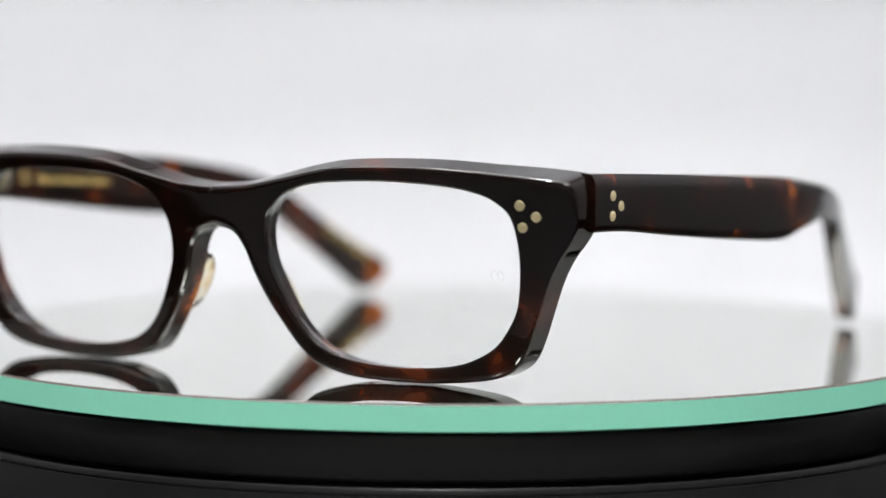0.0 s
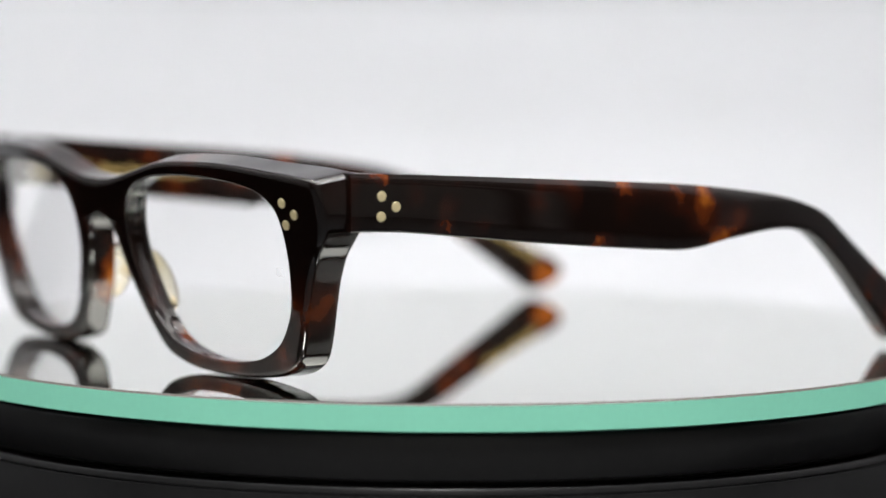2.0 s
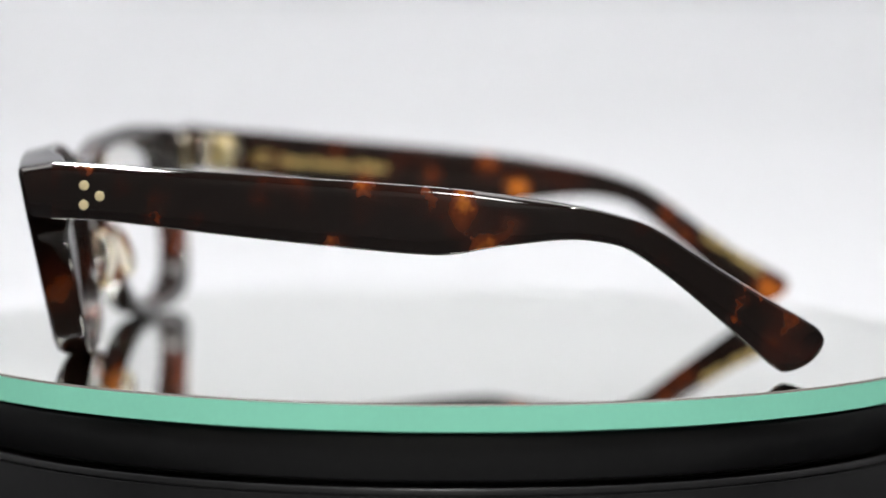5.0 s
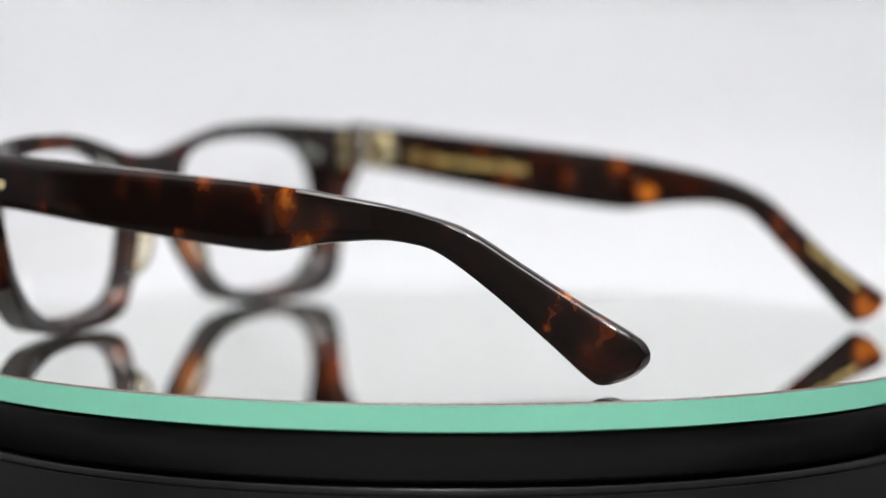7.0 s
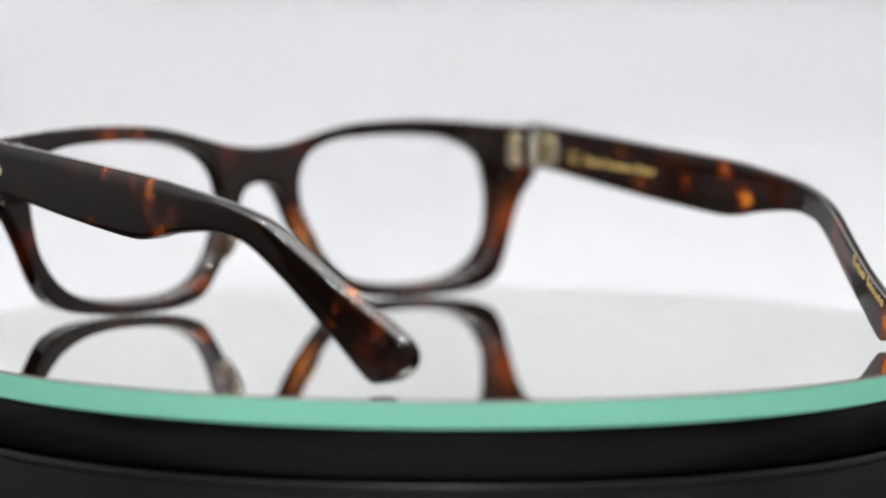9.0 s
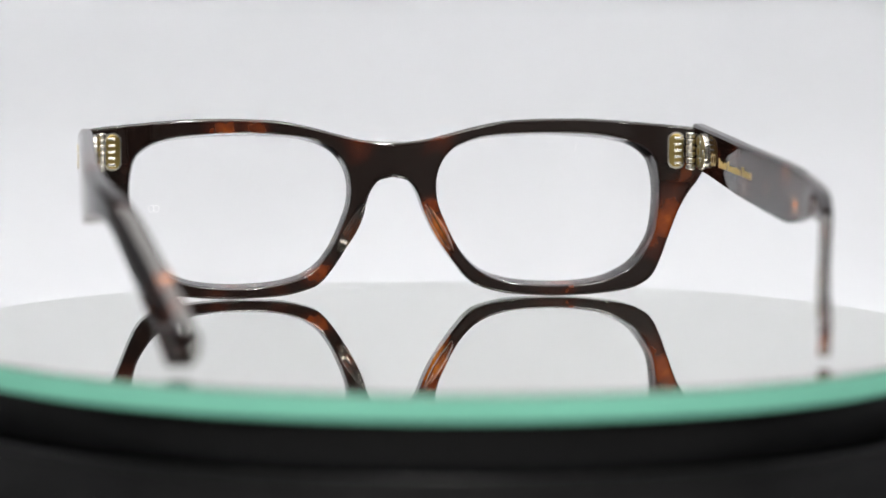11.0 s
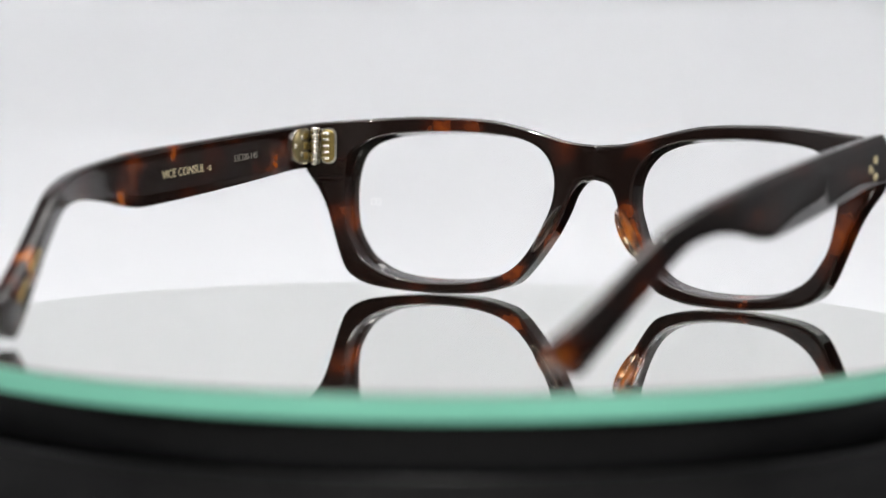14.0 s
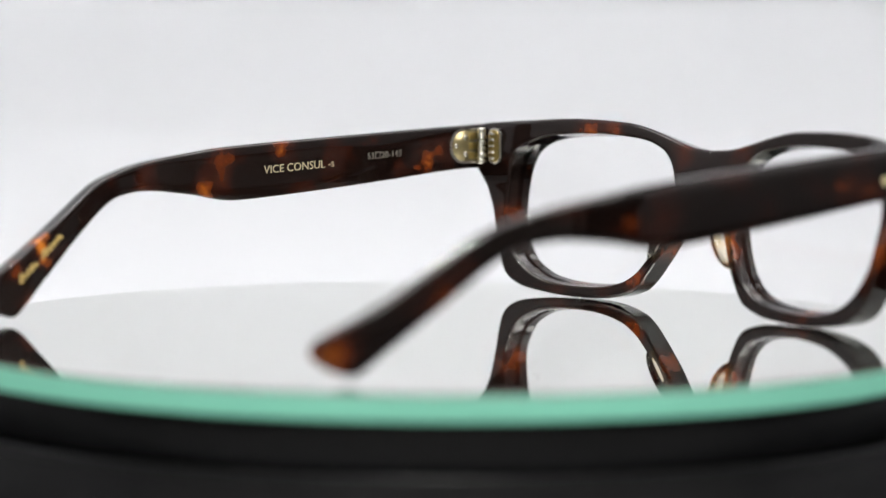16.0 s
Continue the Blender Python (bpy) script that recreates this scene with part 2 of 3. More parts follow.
def build_ceiling_lamp():
    lamp = tagged(new("ceiling_lamp"), "round white ceiling lamp fixed to the room's ceiling", "lamp")
    lamp.location = (0, -1.25, 1.70)
    soft_edges(part("housing", lathe([(0, 0), (0.200, 0), (0.204, -0.004), (0.204, -0.062), (0.200, -0.066), (0.192, -0.066), (0.192, -0.058), (0, -0.058)], 64), WHITE, lamp))
    part("diffuser", lathe([(0, -0.0590), (0.190, -0.0590), (0.190, -0.0640), (0, -0.0640)], 64), LAMP_GLOW, lamp, "glowing white diffuser")


def build_table():
    table = tagged(new("work_table"), "plain dark grey work table under the photo stand", "table")
    bm = bmesh.new()
    box(bm, (1.3, 1.3, 0.03), pose(0, 0.1, -0.0205), 0.003)
    part("tabletop", bm, TABLE_TOP, table)
    for x in (-0.6, 0.6):
        for y in (-0.5, 0.7):
            bm = bmesh.new()
            box(bm, (0.05, 0.05, 0.713), pose(x, y, -0.3925), 0.002)
            part("leg", bm, TABLE_TOP, table)


def build_tent():
    tent = tagged(new("photo_booth"), "white fabric photo tent with side panels greyed to look less lit and black bound edges", "photo booth")
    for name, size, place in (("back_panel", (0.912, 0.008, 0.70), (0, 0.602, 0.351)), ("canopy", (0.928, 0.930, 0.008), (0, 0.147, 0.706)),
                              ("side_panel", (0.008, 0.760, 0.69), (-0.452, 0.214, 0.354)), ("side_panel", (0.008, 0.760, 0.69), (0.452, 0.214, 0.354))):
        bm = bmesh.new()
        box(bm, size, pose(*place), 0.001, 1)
        # side panels take the greyed cloth so that they reflect dimmer than the rest
        part(name, bm, DIMMED_CLOTH if name == "side_panel" else WHITE, tent)
    for x in (-0.452, 0.452):
        bm = bmesh.new()
        box(bm, (0.012, 0.110, 0.69), pose(x, -0.222, 0.354), 0.002, 1)
        part("binding", bm, RUBBER, tent, "black fabric binding of the tent's front edge")
    for x in (-0.470, 0.470):
        for y in (-0.31, 0.600):
            bm = bmesh.new()
            cylinder(bm, 0.006, 0.714, pose(x, y, 0.354), 16, 0.001)
            part("post", bm, RUBBER, tent)
    # seamless sheet: flat under the turntable, curving up the back
    bm = bmesh.new()
    lean = radians(51)
    line = [(-0.135, 0.0)] + [(0.295 + 0.08 * math.sin(a), 0.08 - 0.08 * math.cos(a)) for a in np.linspace(0, lean, 13)]
    y0, z0 = line[-1]
    line.append((y0 + 0.31 * math.cos(lean), z0 + 0.31 * math.sin(lean)))
    line.append((0.592, 0.40))
    line.append((0.594, 0.69))
    rows = [[bm.verts.new((x, y, z)) for y, z in line] for x in (-0.44, 0.44)]
    for k in range(len(line) - 1):
        bm.faces.new((rows[0][k], rows[1][k], rows[1][k + 1], rows[0][k + 1]))
    bmesh.ops.solidify(bm, geom=bm.faces[:], thickness=0.0015)
    tagged(soft_edges(finish("backdrop", bm, SHEET), 12), "seamless white vinyl sheet curving up behind the turntable", "backdrop", kind="structure")


def build_tent_lamps():
    first = None
    for place, aim, watts in LAMPS:
        m = lamp_pose(place, aim)
        if first is None:
            first = tagged(new("spot_lamp"), "small round white lamp fixed under the canopy", "lamp", "lamps under the canopy")
            bm = lathe([(0, 0.034), (0.006, 0.034), (0.014, 0.028), (0.016, 0.024), (0.014, 0.0), (0.013, -0.001), (0.012, 0.003), (0, 0.003)], 48)
            soft_edges(part("housing", bm, WHITE, first))
            bm = lathe([(0, 0.0005), (0.0115, 0.0005), (0.0115, 0.0028), (0, 0.0028)], 48)
            part("diffuser", bm, LED_GLOW, first, "glowing white diffuser")
            first.matrix_world = m
        else:
            copy_thing(first, m)


def build_lamp_panel():
    panel = tagged(new("lamp_panel"), "flat rectangular white lamp panel fixed under the canopy", "lamp")
    panel.location = (0, 0.13, 0.702)
    bm = bmesh.new()
    box(bm, (0.80, 0.44, 0.019), pose(0, 0, -0.0095), 0.003)
    part("housing", bm, WHITE, panel)
    bm = bmesh.new()
    box(bm, (0.78, 0.42, 0.003), pose(0, 0, -0.0205), 0.001, 1)
    part("diffuser", bm, PANEL_GLOW, panel, "glowing white diffuser")


# ---- the turntable ----
RADIUS = 0.1085


def build_turntable():
    table = tagged(new("turntable"), "round glossy black motorised display turntable base", "turntable")
    table.location = (0, 0, 0)
    top = TOP - 0.0052
    part("platter", lathe([(0, top - 0.0092), (0.1050, top - 0.0092), (0.1066, top - 0.0092), (0.1070, top - 0.0090), (0.1072, top - 0.0086), (0.1072, top - 0.0012),
                           (0.1070, top - 0.0006), (0.1064, top - 0.0003), (0.1062, top - 0.0001), (0, top - 0.0001)]), BLACK, table)
    part("base", lathe([(0, 0.0004), (0.112, 0.0004), (0.1130, 0.0010), (0.1130, 0.0050), (0.1078, top - 0.0128), (0.1077, top - 0.0119), (0.10735, top - 0.0118), (0.10735, top - 0.0115), (0.1076, top - 0.0114), (0.1075, top - 0.0106), (0.1073, top - 0.0103), (0.1035, top - 0.0103), (0.1030, top - 0.0092), (0, top - 0.0092)]), BLACK, table)
    for k in range(4):
        bm = bmesh.new()
        a = math.pi / 4 + k * math.pi / 2
        cylinder(bm, 0.008, 0.0006, pose(0.09 * math.cos(a), 0.09 * math.sin(a), 0.0003), 20)
        part("foot", bm, RUBBER, table)
    soft_edges(table.children[0]), soft_edges(table.children[1])
    disc = tagged(new("mirror_disc"), "round mirrored glass plate with a pale green polished edge", "mirror")
    disc.location = (0, 0, TOP)
    part("mirror_face", lathe([(0, 0), (RADIUS - 0.0004, 0)]), MIRROR, disc, "bright silvered mirror surface")
    part("glass_edge", lathe([(RADIUS, -0.0004), (RADIUS, -0.0050), (RADIUS - 0.0003, -0.0052), (0, -0.0052)]), EDGE, disc, "pale green glass edge")
    part("arris", lathe([(RADIUS - 0.0004, 0), (RADIUS, -0.0004)]), ARRIS, disc, "thin ground arris of the glass")
    soft_edges(disc.children[1], 15)
    return disc


# ---- the eyeglasses; their own space: x to the wearer's left, front towards -y, z up from the mirror ----
OUTLINE = [(0, 36.6), (7, 37.2), (13, 38.6), (19.5, 40.3), (26.5, 41.7), (33, 42.2), (40, 42.4), (46.5, 42.4), (53, 42.1), (60, 41.6), (69, 40.9),
           (73.2, 40.2), (74.3, 38.4), (74.5, 34), (74.2, 30.8), (72.7, 27.6), (70.4, 24.4), (68.1, 20.2), (66, 15), (63.9, 9.6), (62, 5.8), (59.8, 3.6), (56, 1.9),
           (50, 0.9), (42, 0.3), (34, 0.3), (26.5, 0.8), (20.2, 2.4), (17.5, 4.1), (15, 7), (12.2, 11), (9.5, 15.4), (7.3, 20.2), (5.7, 24.7), (3.5, 27.5), (0, 28.4)]
OPENING = [(63.7, 25), (62.9, 32), (60.6, 35.2), (56.6, 37.2), (50, 38.4), (39.5, 39.0), (30, 38.8), (22, 38.0), (16.6, 36.3), (13.6, 34.2), (11.4, 31),
           (10.4, 27), (10.7, 22.3), (12.2, 18), (14.3, 13.4), (16.4, 10), (19.2, 7), (23.3, 4.7), (30, 3.2), (39.3, 2.8), (47.5, 3.5), (52.6, 5.0), (57.2, 7.7),
           (60.4, 11.6), (62.6, 16.4)]
CENTRE = np.array((36.9, 22.0))
LEAN = 0.19


def rise(v, lo, hi):
    k = np.clip((v - lo) / (hi - lo), 0, 1)
    return k * k * (3 - 2 * k)


def front_y(x, z=0.034):
    """The front's face: a shallow curve that leans, with the lower rims drawn back."""
    return -0.0803 + 1.35 * x * x + 0.014 * x - LEAN * (z - 0.028)


def back_y(x, z=0.034):
    """The front's rear face; the end pieces are deeper than the rims."""
    return -0.0742 + 1.62 * x * x + 0.014 * x - LEAN * (z - 0.028) + 0.0020 * rise(abs(x), 0.055, 0.067) * rise(z, 0.0255, 0.0345)


def edge_distance(points, line):
    a, b = line[:-1], line[1:]
    ab = b - a
    t = np.clip((((points[:, None] - a) * ab).sum(2)) / (ab * ab).sum(1), 0, 1)
    return np.sqrt((((points[:, None] - (a + ab * t[..., None])) ** 2).sum(2)).min(1))


def round_off(d, r):
    d = np.minimum(d, r)
    return r - np.sqrt(np.maximum(r * r - (r - d) ** 2, 0))


def build_front(parent):
    rim = spline(OUTLINE, 7)
    mid = np.stack([np.zeros(9), np.linspace(28.3, 36.6, 11)[1:-1]], 1)
    outer = np.concatenate([rim, mid])
    hole = spline(OPENING, 12, True)
    way = np.arctan2(outer[:, 1] - CENTRE[1], outer[:, 0] - CENTRE[0])
    near = np.array([0, 0.04, 0.13, 0.3, 0.55, 0.9])

    def drawn_in(p):
        k = np.clip((p[:, 0] - 34) / 14, 0, 1) * np.clip((29 - p[:, 1]) / 6, 0, 1)
        side_way = (p - CENTRE) / np.hypot(*(p - CENTRE).T)[:, None]
        return p - side_way * (k * 0.1 * np.clip(p[:, 1] / 8, 0, 1))[:, None]

    def sheet(loop, r_out, r_in, outer=outer, rim=rim):
        """The face between the outline and an opening: places and how far its rounded edges fall back."""
        ang = np.arctan2(loop[:, 1] - CENTRE[1], loop[:, 0] - CENTRE[0])
        rad = np.hypot(*(loop - CENTRE).T)
        o = np.argsort(ang)
        r = np.interp(way, ang[o], rad[o], period=2 * math.pi)
        inner = CENTRE + np.stack([np.cos(way), np.sin(way)], 1) * r[:, None]
        length = np.hypot(*(outer - inner).T)
        rows = []
        for i in range(len(outer)):
            a = near * min(1.0, length[i] * 0.45 / 0.9)
            rows.append(np.concatenate([a, np.linspace(a[-1], length[i] - a[-1], 8)[1:-1], length[i] - a[::-1]]) / length[i])
        part_way = np.array(rows)
        pts = (inner[:, None] + (outer - inner)[:, None] * part_way[..., None]).reshape(-1, 2)
        fall = round_off(edge_distance(pts, rim), r_out) + round_off(edge_distance(pts, np.concatenate([loop, loop[:1]])), r_in)
        return pts / 1000, fall / 1000, part_way.shape

    def lowered(p):
        return p - np.stack([np.zeros(len(p)), 1.2 * np.clip((p[:, 1] - 34) / 6, 0, 1)], 1)

    slim = CENTRE + (hole - CENTRE) * np.array((0.978, 0.965)) - np.array((0, 0.25))
    fp, ff, (n, m) = sheet(slim, 1.15, 0.55, lowered(outer), lowered(rim))
    bp, bf, _ = sheet(hole, 0.8, 0.6, drawn_in(outer), drawn_in(rim))
    bm = bmesh.new()
    seam = len(rim) - 1
    for side in (1, -1):
        fv = [bm.verts.new((side * a, front_y(side * a, c) + d, c)) for (a, c), d in zip(fp, ff)]
        bv = [bm.verts.new((side * a, back_y(side * a, c) - d, c)) for (a, c), d in zip(bp, bf)]
        for i in range(n):
            j = (i + 1) % n
            for k in range(m - 1):
                for v in (fv, bv):
                    bm.faces.new((v[i * m + k], v[j * m + k], v[j * m + k + 1], v[i * m + k + 1]))
        # walls of the opening and of the outline, with close loops so that they shade flat
        for k, last in ((0, n), (m - 1, seam + 1)):
            loops = [[fv[i * m + k] for i in range(n)]]
            for f in (0.05, 0.5, 0.95):
                loops.append([bm.verts.new(fv[i * m + k].co.lerp(bv[i * m + k].co, f)) for i in range(last)])
            loops.append([bv[i * m + k] for i in range(n)])
            for a, b in zip(loops, loops[1:]):
                for i in range(last if k == 0 else last - 1):
                    j = (i + 1) % n
                    bm.faces.new((a[i], a[j], b[j], b[i]))
    bmesh.ops.remove_doubles(bm, verts=bm.verts, dist=0.00002)
    front = part("frame_front", bm, FRAME_SHELL, parent, "glossy dark tortoiseshell acetate frame front")
    return soft_edges(front, 60)


def build_lens(parent, side):
    hole = spline(OPENING, 5, True)
    bm = bmesh.new()
    loops = []
    for off in (0.0, 0.0018):
        rings = []
        for f in (1.012, 0.75, 0.5, 0.25):
            pts = CENTRE + (hole - CENTRE) * f
            rings.append([bm.verts.new((side * a / 1000, 0.5 * (front_y(side * a / 1000, b / 1000) + back_y(side * a / 1000, b / 1000)) - 0.0012 + off + 0.5 * ((b - 21) / 1000) ** 2, b / 1000)) for a, b in pts])
        n = len(hole)
        for a, b in zip(rings, rings[1:]):
            for k in range(n):
                bm.faces.new((a[k], a[(k + 1) % n], b[(k + 1) % n], b[k]))
        bm.faces.new(rings[-1])
        loops.append(rings[0])
    for k in range(len(hole)):
        bm.faces.new((loops[0][k], loops[0][(k + 1) % len(hole)], loops[1][(k + 1) % len(hole)], loops[1][k]))
    lens = part("lens", bm, LENS, parent, "clear uncoated lens")
    lens.visible_shadow = False

    def on_face(a, b):
        return (side * a, 0.5 * (front_y(side * a, b) + back_y(side * a, b)) - 0.00125 + 0.5 * (b - 0.021) ** 2, b)

    # a faint etched mark: linked rings on one lens, a short hairline on the other
    bm = bmesh.new()
    if side > 0:
        for cx in (0.0570, 0.0582):
            rings = [[bm.verts.new(on_face(cx + 0.8 * r * math.cos(a), 0.0213 + r * math.sin(a))) for a in np.linspace(0, 2 * math.pi, 18, endpoint=False)] for r in (0.00075, 0.00088)]
            for k in range(18):
                bm.faces.new((rings[0][k], rings[0][(k + 1) % 18], rings[1][(k + 1) % 18], rings[1][k]))
    else:
        bm.faces.new([bm.verts.new(on_face(*p)) for p in ((0.04535, 0.0367), (0.04525, 0.0367), (0.04475, 0.0344), (0.04483, 0.0344))])
    part("etched_mark", bm, ETCH, lens, "faint grey etched mark", smooth=False)
    return soft_edges(lens, 40)


def build_nose_pad(front, side):
    bm = bmesh.new()
    bmesh.ops.create_uvsphere(bm, u_segments=28, v_segments=18, radius=1.0)
    lean = math.degrees(math.atan2(7, 12))
    m = pose(side * 0.0108, back_y(side * 0.0108, 0.0165) + 0.0006, 0.0165, 0, -side * lean, side * 18) @ Matrix.Diagonal((0.0011, 0.0035, 0.0068, 1))
    bmesh.ops.transform(bm, matrix=m, verts=bm.verts)
    part("nose_pad", bm, PAD, front, "clear honey-coloured nose pad")


TOP_EDGE = [(-67, 40.4), (-46, 39.4), (-14.6, 37.7), (7, 36.4), (18.4, 35.2), (31, 33.5), (39.5, 31.6), (47, 28.9), (56.2, 23.0), (67, 16.1), (75.5, 11.2), (78.2, 9.4), (79.4, 7.6), (79.4, 6.2)]
LOW_EDGE = [(-67, 29.7), (-55, 29.2), (-35.9, 27.2), (-14.5, 25.2), (3, 23.9), (10, 24.0), (18.3, 25.5), (30, 26.8), (37, 26.4), (43, 24.5), (52, 17.9), (62.5, 8.7), (69.5, 2.4), (72.3, 1.2), (76.3, 2.6), (78.6, 4.6)]


RUN_Y = np.linspace(-0.070, 0.082, 77)
RUN_X = np.convolve(np.pad(np.interp(RUN_Y, [-0.07, -0.06, -0.03, 0.0, 0.015, 0.027, 0.038, 0.050, 0.063, 0.080],
                                     [0.0754, 0.0755, 0.0765, 0.0772, 0.0771, 0.0763, 0.0742, 0.0702, 0.0658, 0.0610]), 4, mode="reflect", reflect_type="odd"), np.ones(9) / 9, "valid")


def temple_x(y, side=1):
    """The outer face of a temple, from the midline; the right one is spread a little wider."""
    return float(np.interp(y, RUN_Y, RUN_X)) + (max(0.0, y + 0.03) * 0.034 if side < 0 else 0.0)


def temple_drop(y, side):
    """How much lower the right temple runs towards its bend."""
    return 0.026 * (y + 0.060) - 0.0008 if side < 0 else 0.0


def resample(line, n):
    step = np.concatenate([[0], np.cumsum(np.hypot(*np.diff(line, axis=0).T))])
    at = np.linspace(0, step[-1], n)
    return np.stack([np.interp(at, step, line[:, k]) for k in (0, 1)], 1)


THICK = 0.0036


def build_temple(parent, side, mat):
    n = 150
    top, low = resample(spline(TOP_EDGE, 10), n), resample(spline(LOW_EDGE, 10), n)
    corner = np.linspace(0, math.pi / 2, 5)
    bm = bmesh.new()
    rings = []
    for k in range(n):
        a, b = top[k] / 1000, low[k] / 1000
        mid, half = (a + b) / 2, (a - b) / 2
        tip = min(1.0, (n - 1 - k) / 5)
        t = (THICK + (0.0005 if side > 0 else -0.0010) * rise(mid[0], 0.02, 0.06)) * (0.55 + 0.45 * math.sqrt(tip))
        high, r_top, r_low = float(np.hypot(*half)), 0.00075, 0.0005
        bevel = 1.0 - 0.65 * rise(mid[0], 0.020, 0.042)
        fall = min(0.0022, 0.45 * high) * bevel
        sect = [(t / 2 - 0.0003 * a * bevel, high - fall + fall * 0.30 * b) for a, b in ((0, -0.3), (0.25, 0.5), (0.8, 1.3), (1.6, 2.2))]
        sect += [(t / 2 - 0.0011 * bevel, high)]
        sect += [(-t / 2 + r_top - r_top * math.sin(a), high - r_top + r_top * math.cos(a)) for a in corner]
        sect += [(-t / 2, 0.3 * high), (-t / 2, -0.3 * high)]
        sect += [(-t / 2 + r_low - r_low * math.cos(a), -high + r_low - r_low * math.sin(a)) for a in corner]
        sect += [(t / 2 - r_low + r_low * math.sin(a), -high + r_low - r_low * math.cos(a)) for a in corner]
        sect += [(t / 2, -0.3 * high), (t / 2, 0.3 * high)]
        ring = []
        for c, up in sect:
            y, z = mid + half * (up / high)
            if side < 0:
                y -= 0.0012 + 0.018 * (y + 0.067)
            ring.append(bm.verts.new((side * (temple_x(y, side) - THICK + t / 2 + c), y, z - temple_drop(y, side) * rise(z, 0.0, 0.020))))
        rings.append(ring)
    for a, b in zip(rings, rings[1:]):
        for k in range(24):
            bm.faces.new((a[k], a[(k + 1) % 24], b[(k + 1) % 24], b[k]))
    bm.faces.new(rings[0])
    bm.faces.new(rings[-1])
    temple = part("temple", bm, mat, parent, "glossy dark tortoiseshell acetate temple with amber flecks")
    return soft_edges(temple, 50)


def build_rivet(parent, place, normal_turn, r=0.00095):
    bm = bmesh.new()
    cylinder(bm, r, 0.0003, pose(*place) @ normal_turn, 24, 0.0001)
    part("rivet", bm, PALE_GOLD, parent, "small round pale gold rivet")


def rounded_slab(width, height, corner, thick, m):
    """A flat plate with round corners, upright in the plane across y."""
    bm = bmesh.new()
    pts = []
    for cx, cz, start in ((1, 1, 0), (-1, 1, 90), (-1, -1, 180), (1, -1, 270)):
        for k in range(7):
            a = radians(start + 15 * k)
            pts.append((cx * (width / 2 - corner) + corner * math.cos(a), cz * (height / 2 - corner) + corner * math.sin(a)))
    fore, mid, back = [[bm.verts.new(m @ Vector((px * g, dy, pz * g))) for px, pz in pts] for dy, g in ((thick / 2, 0.94), (thick / 2 - 0.0001, 1.0), (-thick / 2, 1.0))]
    bm.faces.new(fore)
    bm.faces.new(back)
    for k in range(len(pts)):
        j = (k + 1) % len(pts)
        bm.faces.new((fore[k], fore[j], mid[j], mid[k]))
        bm.faces.new((mid[k], mid[j], back[j], back[k]))
    bmesh.ops.recalc_face_normals(bm, faces=bm.faces[:])
    return bm


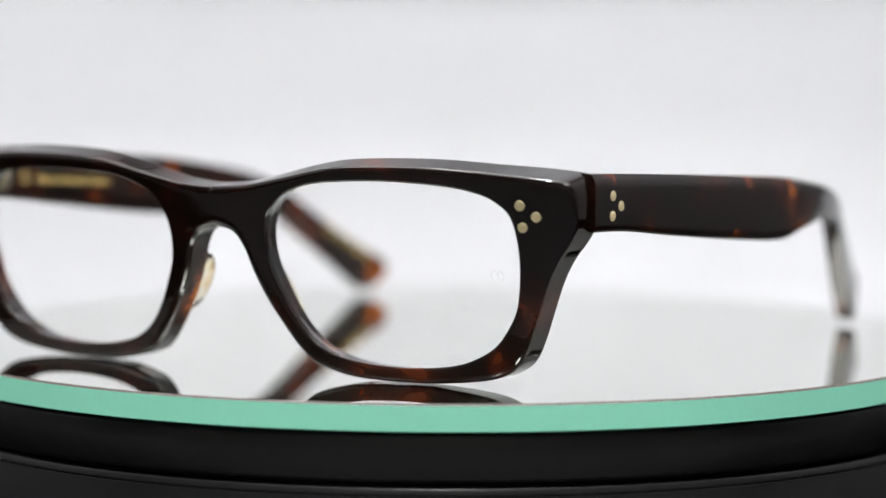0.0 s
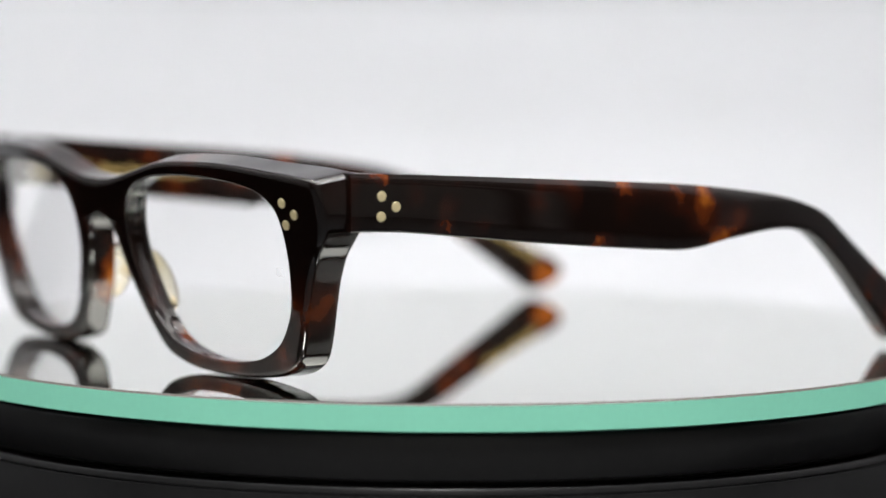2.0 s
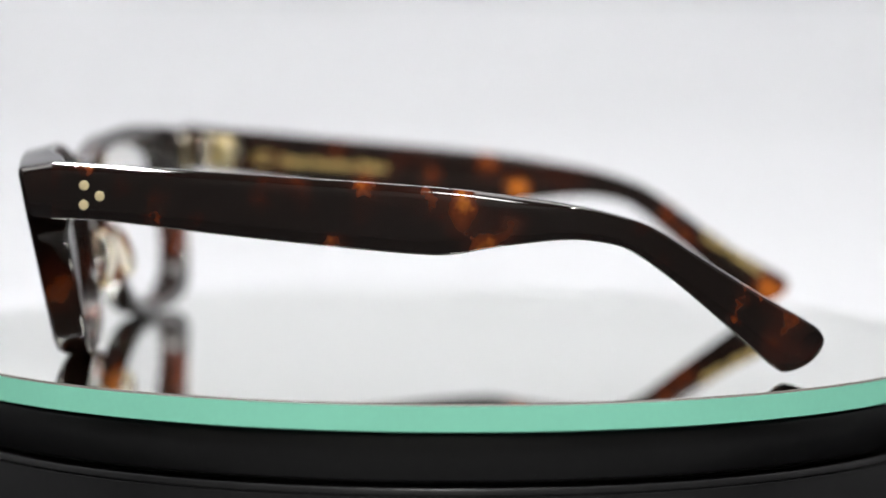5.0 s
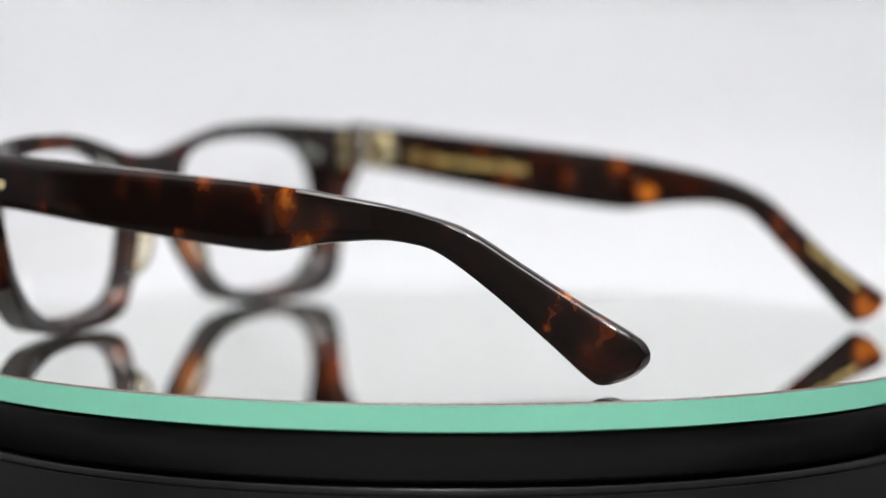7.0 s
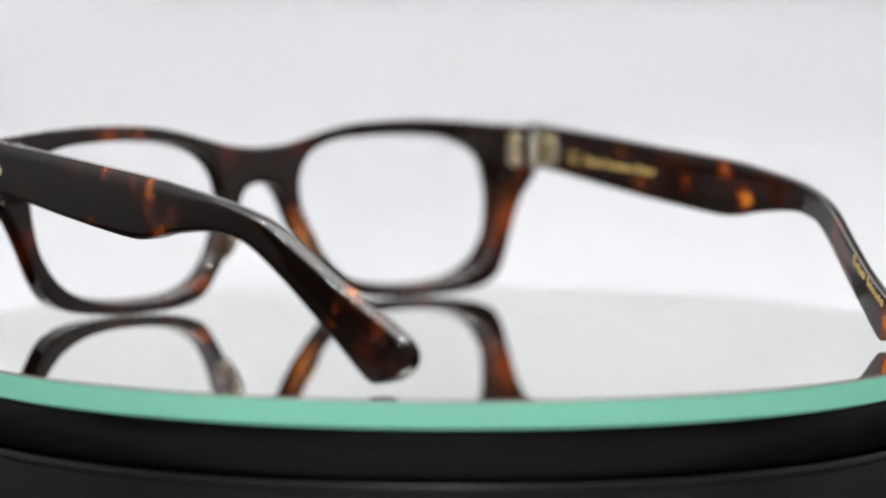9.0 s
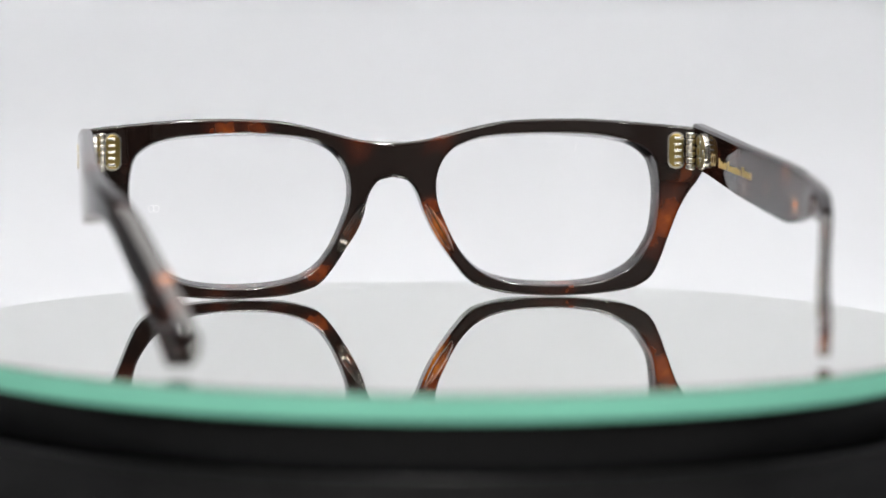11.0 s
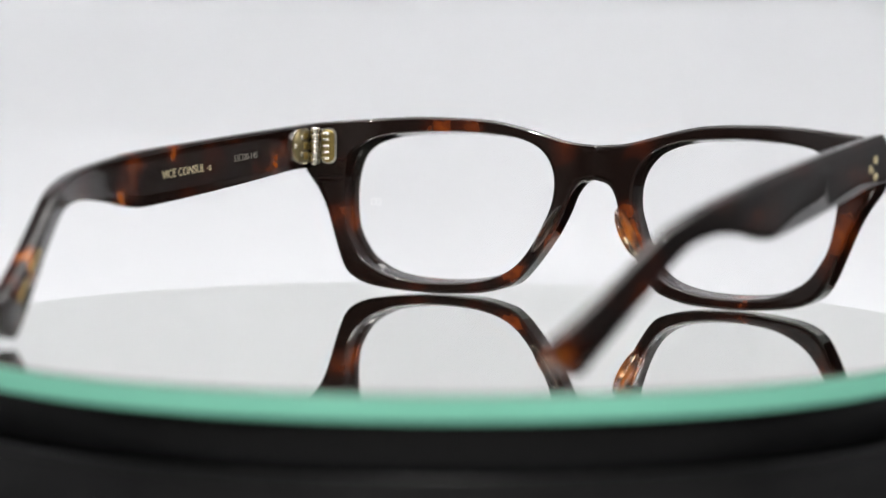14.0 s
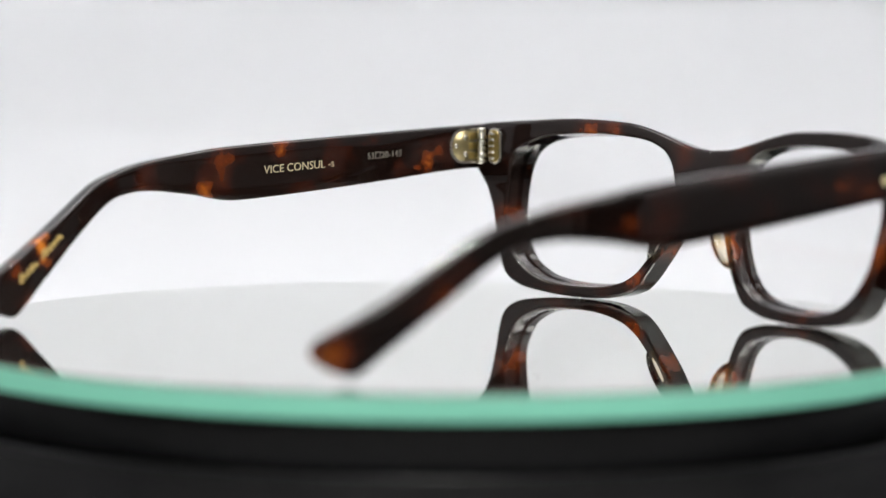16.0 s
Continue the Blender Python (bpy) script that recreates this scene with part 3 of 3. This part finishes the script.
def build_hinge(temple, front, side):
    """A five-barrel hinge: rounded plate with three rivets on the temple, knuckles, and a ribbed leaf on the front."""
    x = side * (temple_x(-0.055, side) - THICK)
    bm = bmesh.new()
    pts = [(-0.0623, 0.0308)] + [(-0.0583 + 0.0042 * math.sin(a), 0.0351 - 0.0043 * math.cos(a)) for a in np.linspace(0, math.pi, 17)] + [(-0.0623, 0.0394)]
    ring = [bm.verts.new((x - side * 0.0006, y, z)) for y, z in pts]
    foot = [bm.verts.new((x + side * 0.0002, y, z)) for y, z in pts]
    bm.faces.new(ring)
    for k in range(len(pts)):
        bm.faces.new((ring[k], ring[(k + 1) % len(pts)], foot[(k + 1) % len(pts)], foot[k]))
    plate = part("hinge_plate", bm, BRIGHT, temple, "polished rounded hinge plate")
    soft_edges(plate)
    bm = bmesh.new()
    field = [bm.verts.new((x - side * 0.0007, -0.0595 + (y + 0.0595) * 0.86, 0.0351 + (z - 0.0351) * 0.88)) for y, z in pts]
    under = [bm.verts.new((v.co.x + side * 0.0002, v.co.y, v.co.z)) for v in field]
    bm.faces.new(field)
    for k in range(len(pts)):
        bm.faces.new((field[k], field[(k + 1) % len(pts)], under[(k + 1) % len(pts)], under[k]))
    bmesh.ops.recalc_face_normals(bm, faces=bm.faces[:])
    part("plate_field", bm, OLD_GILT, plate, "olive gold field of the plate")
    for y, z in ((-0.0560, 0.0351), (-0.0588, 0.0371), (-0.0588, 0.0331)):
        bm = bmesh.new()
        bmesh.ops.create_uvsphere(bm, u_segments=14, v_segments=8, radius=0.00065, matrix=pose(x - side * 0.0006, y, z) @ Matrix.Diagonal((0.6, 1, 1, 1)))
        part("hinge_rivet", bm, BRIGHT, plate)
    bm = bmesh.new()
    for k in range(3):
        box(bm, (0.0005, 0.0026, 0.0017), pose(x - side * 0.0006, -0.0610, 0.0351 + (k - 1) * 0.0024), 0.0001, 1)
    part("hinge_insert", bm, BRASS, plate, "gilt brass inlay")
    # silver knuckles between the two plates
    kx = abs(x) - 0.0020
    ky = max(-0.0627, back_y(side * kx, 0.0351) + 0.0011)
    for k in range(6):
        bm = bmesh.new()
        cylinder(bm, 0.00118, 0.00136, pose(side * kx, ky, 0.0351 + (k - 2.5) * 0.00150), 20, 0.0004)
        part("knuckle", bm, BRIGHT, plate, "bright silver knuckle")
    # ribbed leaf on the front: silver rim, gilt field, ribs
    fx = abs(x) - 0.0046
    slope = math.degrees(math.atan(2 * 1.62 * fx))
    m = pose(side * fx, back_y(side * fx, 0.0351) + 0.0003, 0.0351, 0, 0, side * slope)
    leaf = part("hinge_leaf", rounded_slab(0.0043, 0.0088, 0.0020, 0.0010, m), BRIGHT, front, "silver-rimmed hinge leaf")
    soft_edges(leaf)
    part("leaf_inlay", rounded_slab(0.0034, 0.0079, 0.0016, 0.0003, m @ pose(0, 0.0007, 0)), BRASS, leaf, "gilt brass inlay")
    for k in range(5):
        bm = bmesh.new()
        box(bm, (0.0019, 0.0006, 0.0006), m @ pose(side * 0.0004, 0.0009, (k - 2) * 0.0015), 0.0002, 2)
        part("rib", bm, BRIGHT, leaf)


def build_eyeglasses():
    g = tagged(new("eyeglasses"), "dark tortoiseshell acetate eyeglasses with clear lenses and open temples", "eyeglasses")
    g.location = (0, 0, TOP)
    front = build_front(g)
    turn_front = pose(0, 0, 0, 90, 0, 0)
    for side in (1, -1):
        build_lens(g, side)
        build_nose_pad(front, side)
        temple = build_temple(g, side, LEFT_SHELL if side > 0 else RIGHT_SHELL)
        build_hinge(temple, front, side)
        for x, z in ((0.0643, 0.0346), (0.0672, 0.0326), (0.0645, 0.0306)):
            slope = math.degrees(math.atan(2.7 * x))
            build_rivet(front, (side * x, front_y(side * x, z) - 0.00003, z), pose(0, 0, 0, 0, 0, side * slope) @ turn_front @ pose(0, 0, 0, math.degrees(math.atan(LEAN))))
        for y, z in ((-0.0607, 0.0361), (-0.0577, 0.0341), (-0.0608, 0.0324)):
            build_rivet(temple, (side * (temple_x(y, side) + 0.00001), y, z), pose(0, 0, 0, 0, 90, 0))
        if side > 0:
            left = temple
        else:
            right = temple

    lettering("model_lettering", "VICE CONSUL -s", 0.0027, -0.0015, 0.0298, 0.06, PRINT_PALE, left, "pale foil lettering")
    lettering("size_lettering", "53\u25a120-145", 0.0021, -0.0305, 0.0325, 0.06, PRINT_GREY, left, "small grey size lettering")
    foil_bars("maker_script", -1, right, -0.0445, 0.0322, 0.06, (6, 9, 6), 0.0022, PRINT_GOLD, "small gold foil script")
    bm = bmesh.new()
    for y in (-0.0500, -0.0482):
        x = temple_x(y, -1) - THICK - 0.00008
        rings = []
        for r in (0.0010, 0.0015):
            rings.append([bm.verts.new((-x, y + 0.8 * r * math.cos(a), 0.0337 + r * math.sin(a))) for a in np.linspace(0, 2 * math.pi, 20, endpoint=False)])
        for k in range(20):
            bm.faces.new((rings[0][k], rings[0][(k + 1) % 20], rings[1][(k + 1) % 20], rings[1][k]))
    part("maker_mark", bm, PRINT_GOLD, right, "gold foil mark of two linked rings", smooth=False)
    foil_bars("tip_script", 1, left, 0.0700, 0.0085, 0.76, (5, 6), 0.0022, PRINT_GOLD, "dull gold foil script")
    foil_bars("tip_script", -1, right, 0.0560, 0.0160, 0.62, (5, 6), 0.0022, PRINT_GOLD, "dull gold foil script")
    return g


build_room()
build_table()
build_tent()
build_tent_lamps()
build_lamp_panel()
build_ceiling_lamp()
disc = build_turntable()
glasses = build_eyeglasses()


def motions():
    turns = [(0.5 * k, FIRST + RATE * 0.5 * k) for k in range(33)]
    walk(disc, [(t, pose(0, 0, TOP, 0, 0, a)) for t, a in turns])
    walk(glasses, [(t, pose(0, 0, TOP, 0, 0, a)) for t, a in turns])
    near, far = pose(0, -0.085, TOP + 0.02), pose(0, 0.063, TOP + 0.02)
    walk(focus, [(0.0, near), (4.0, near), (8.2, near), (10.3, far), (13.0, far), (16.0, far)])


motions()
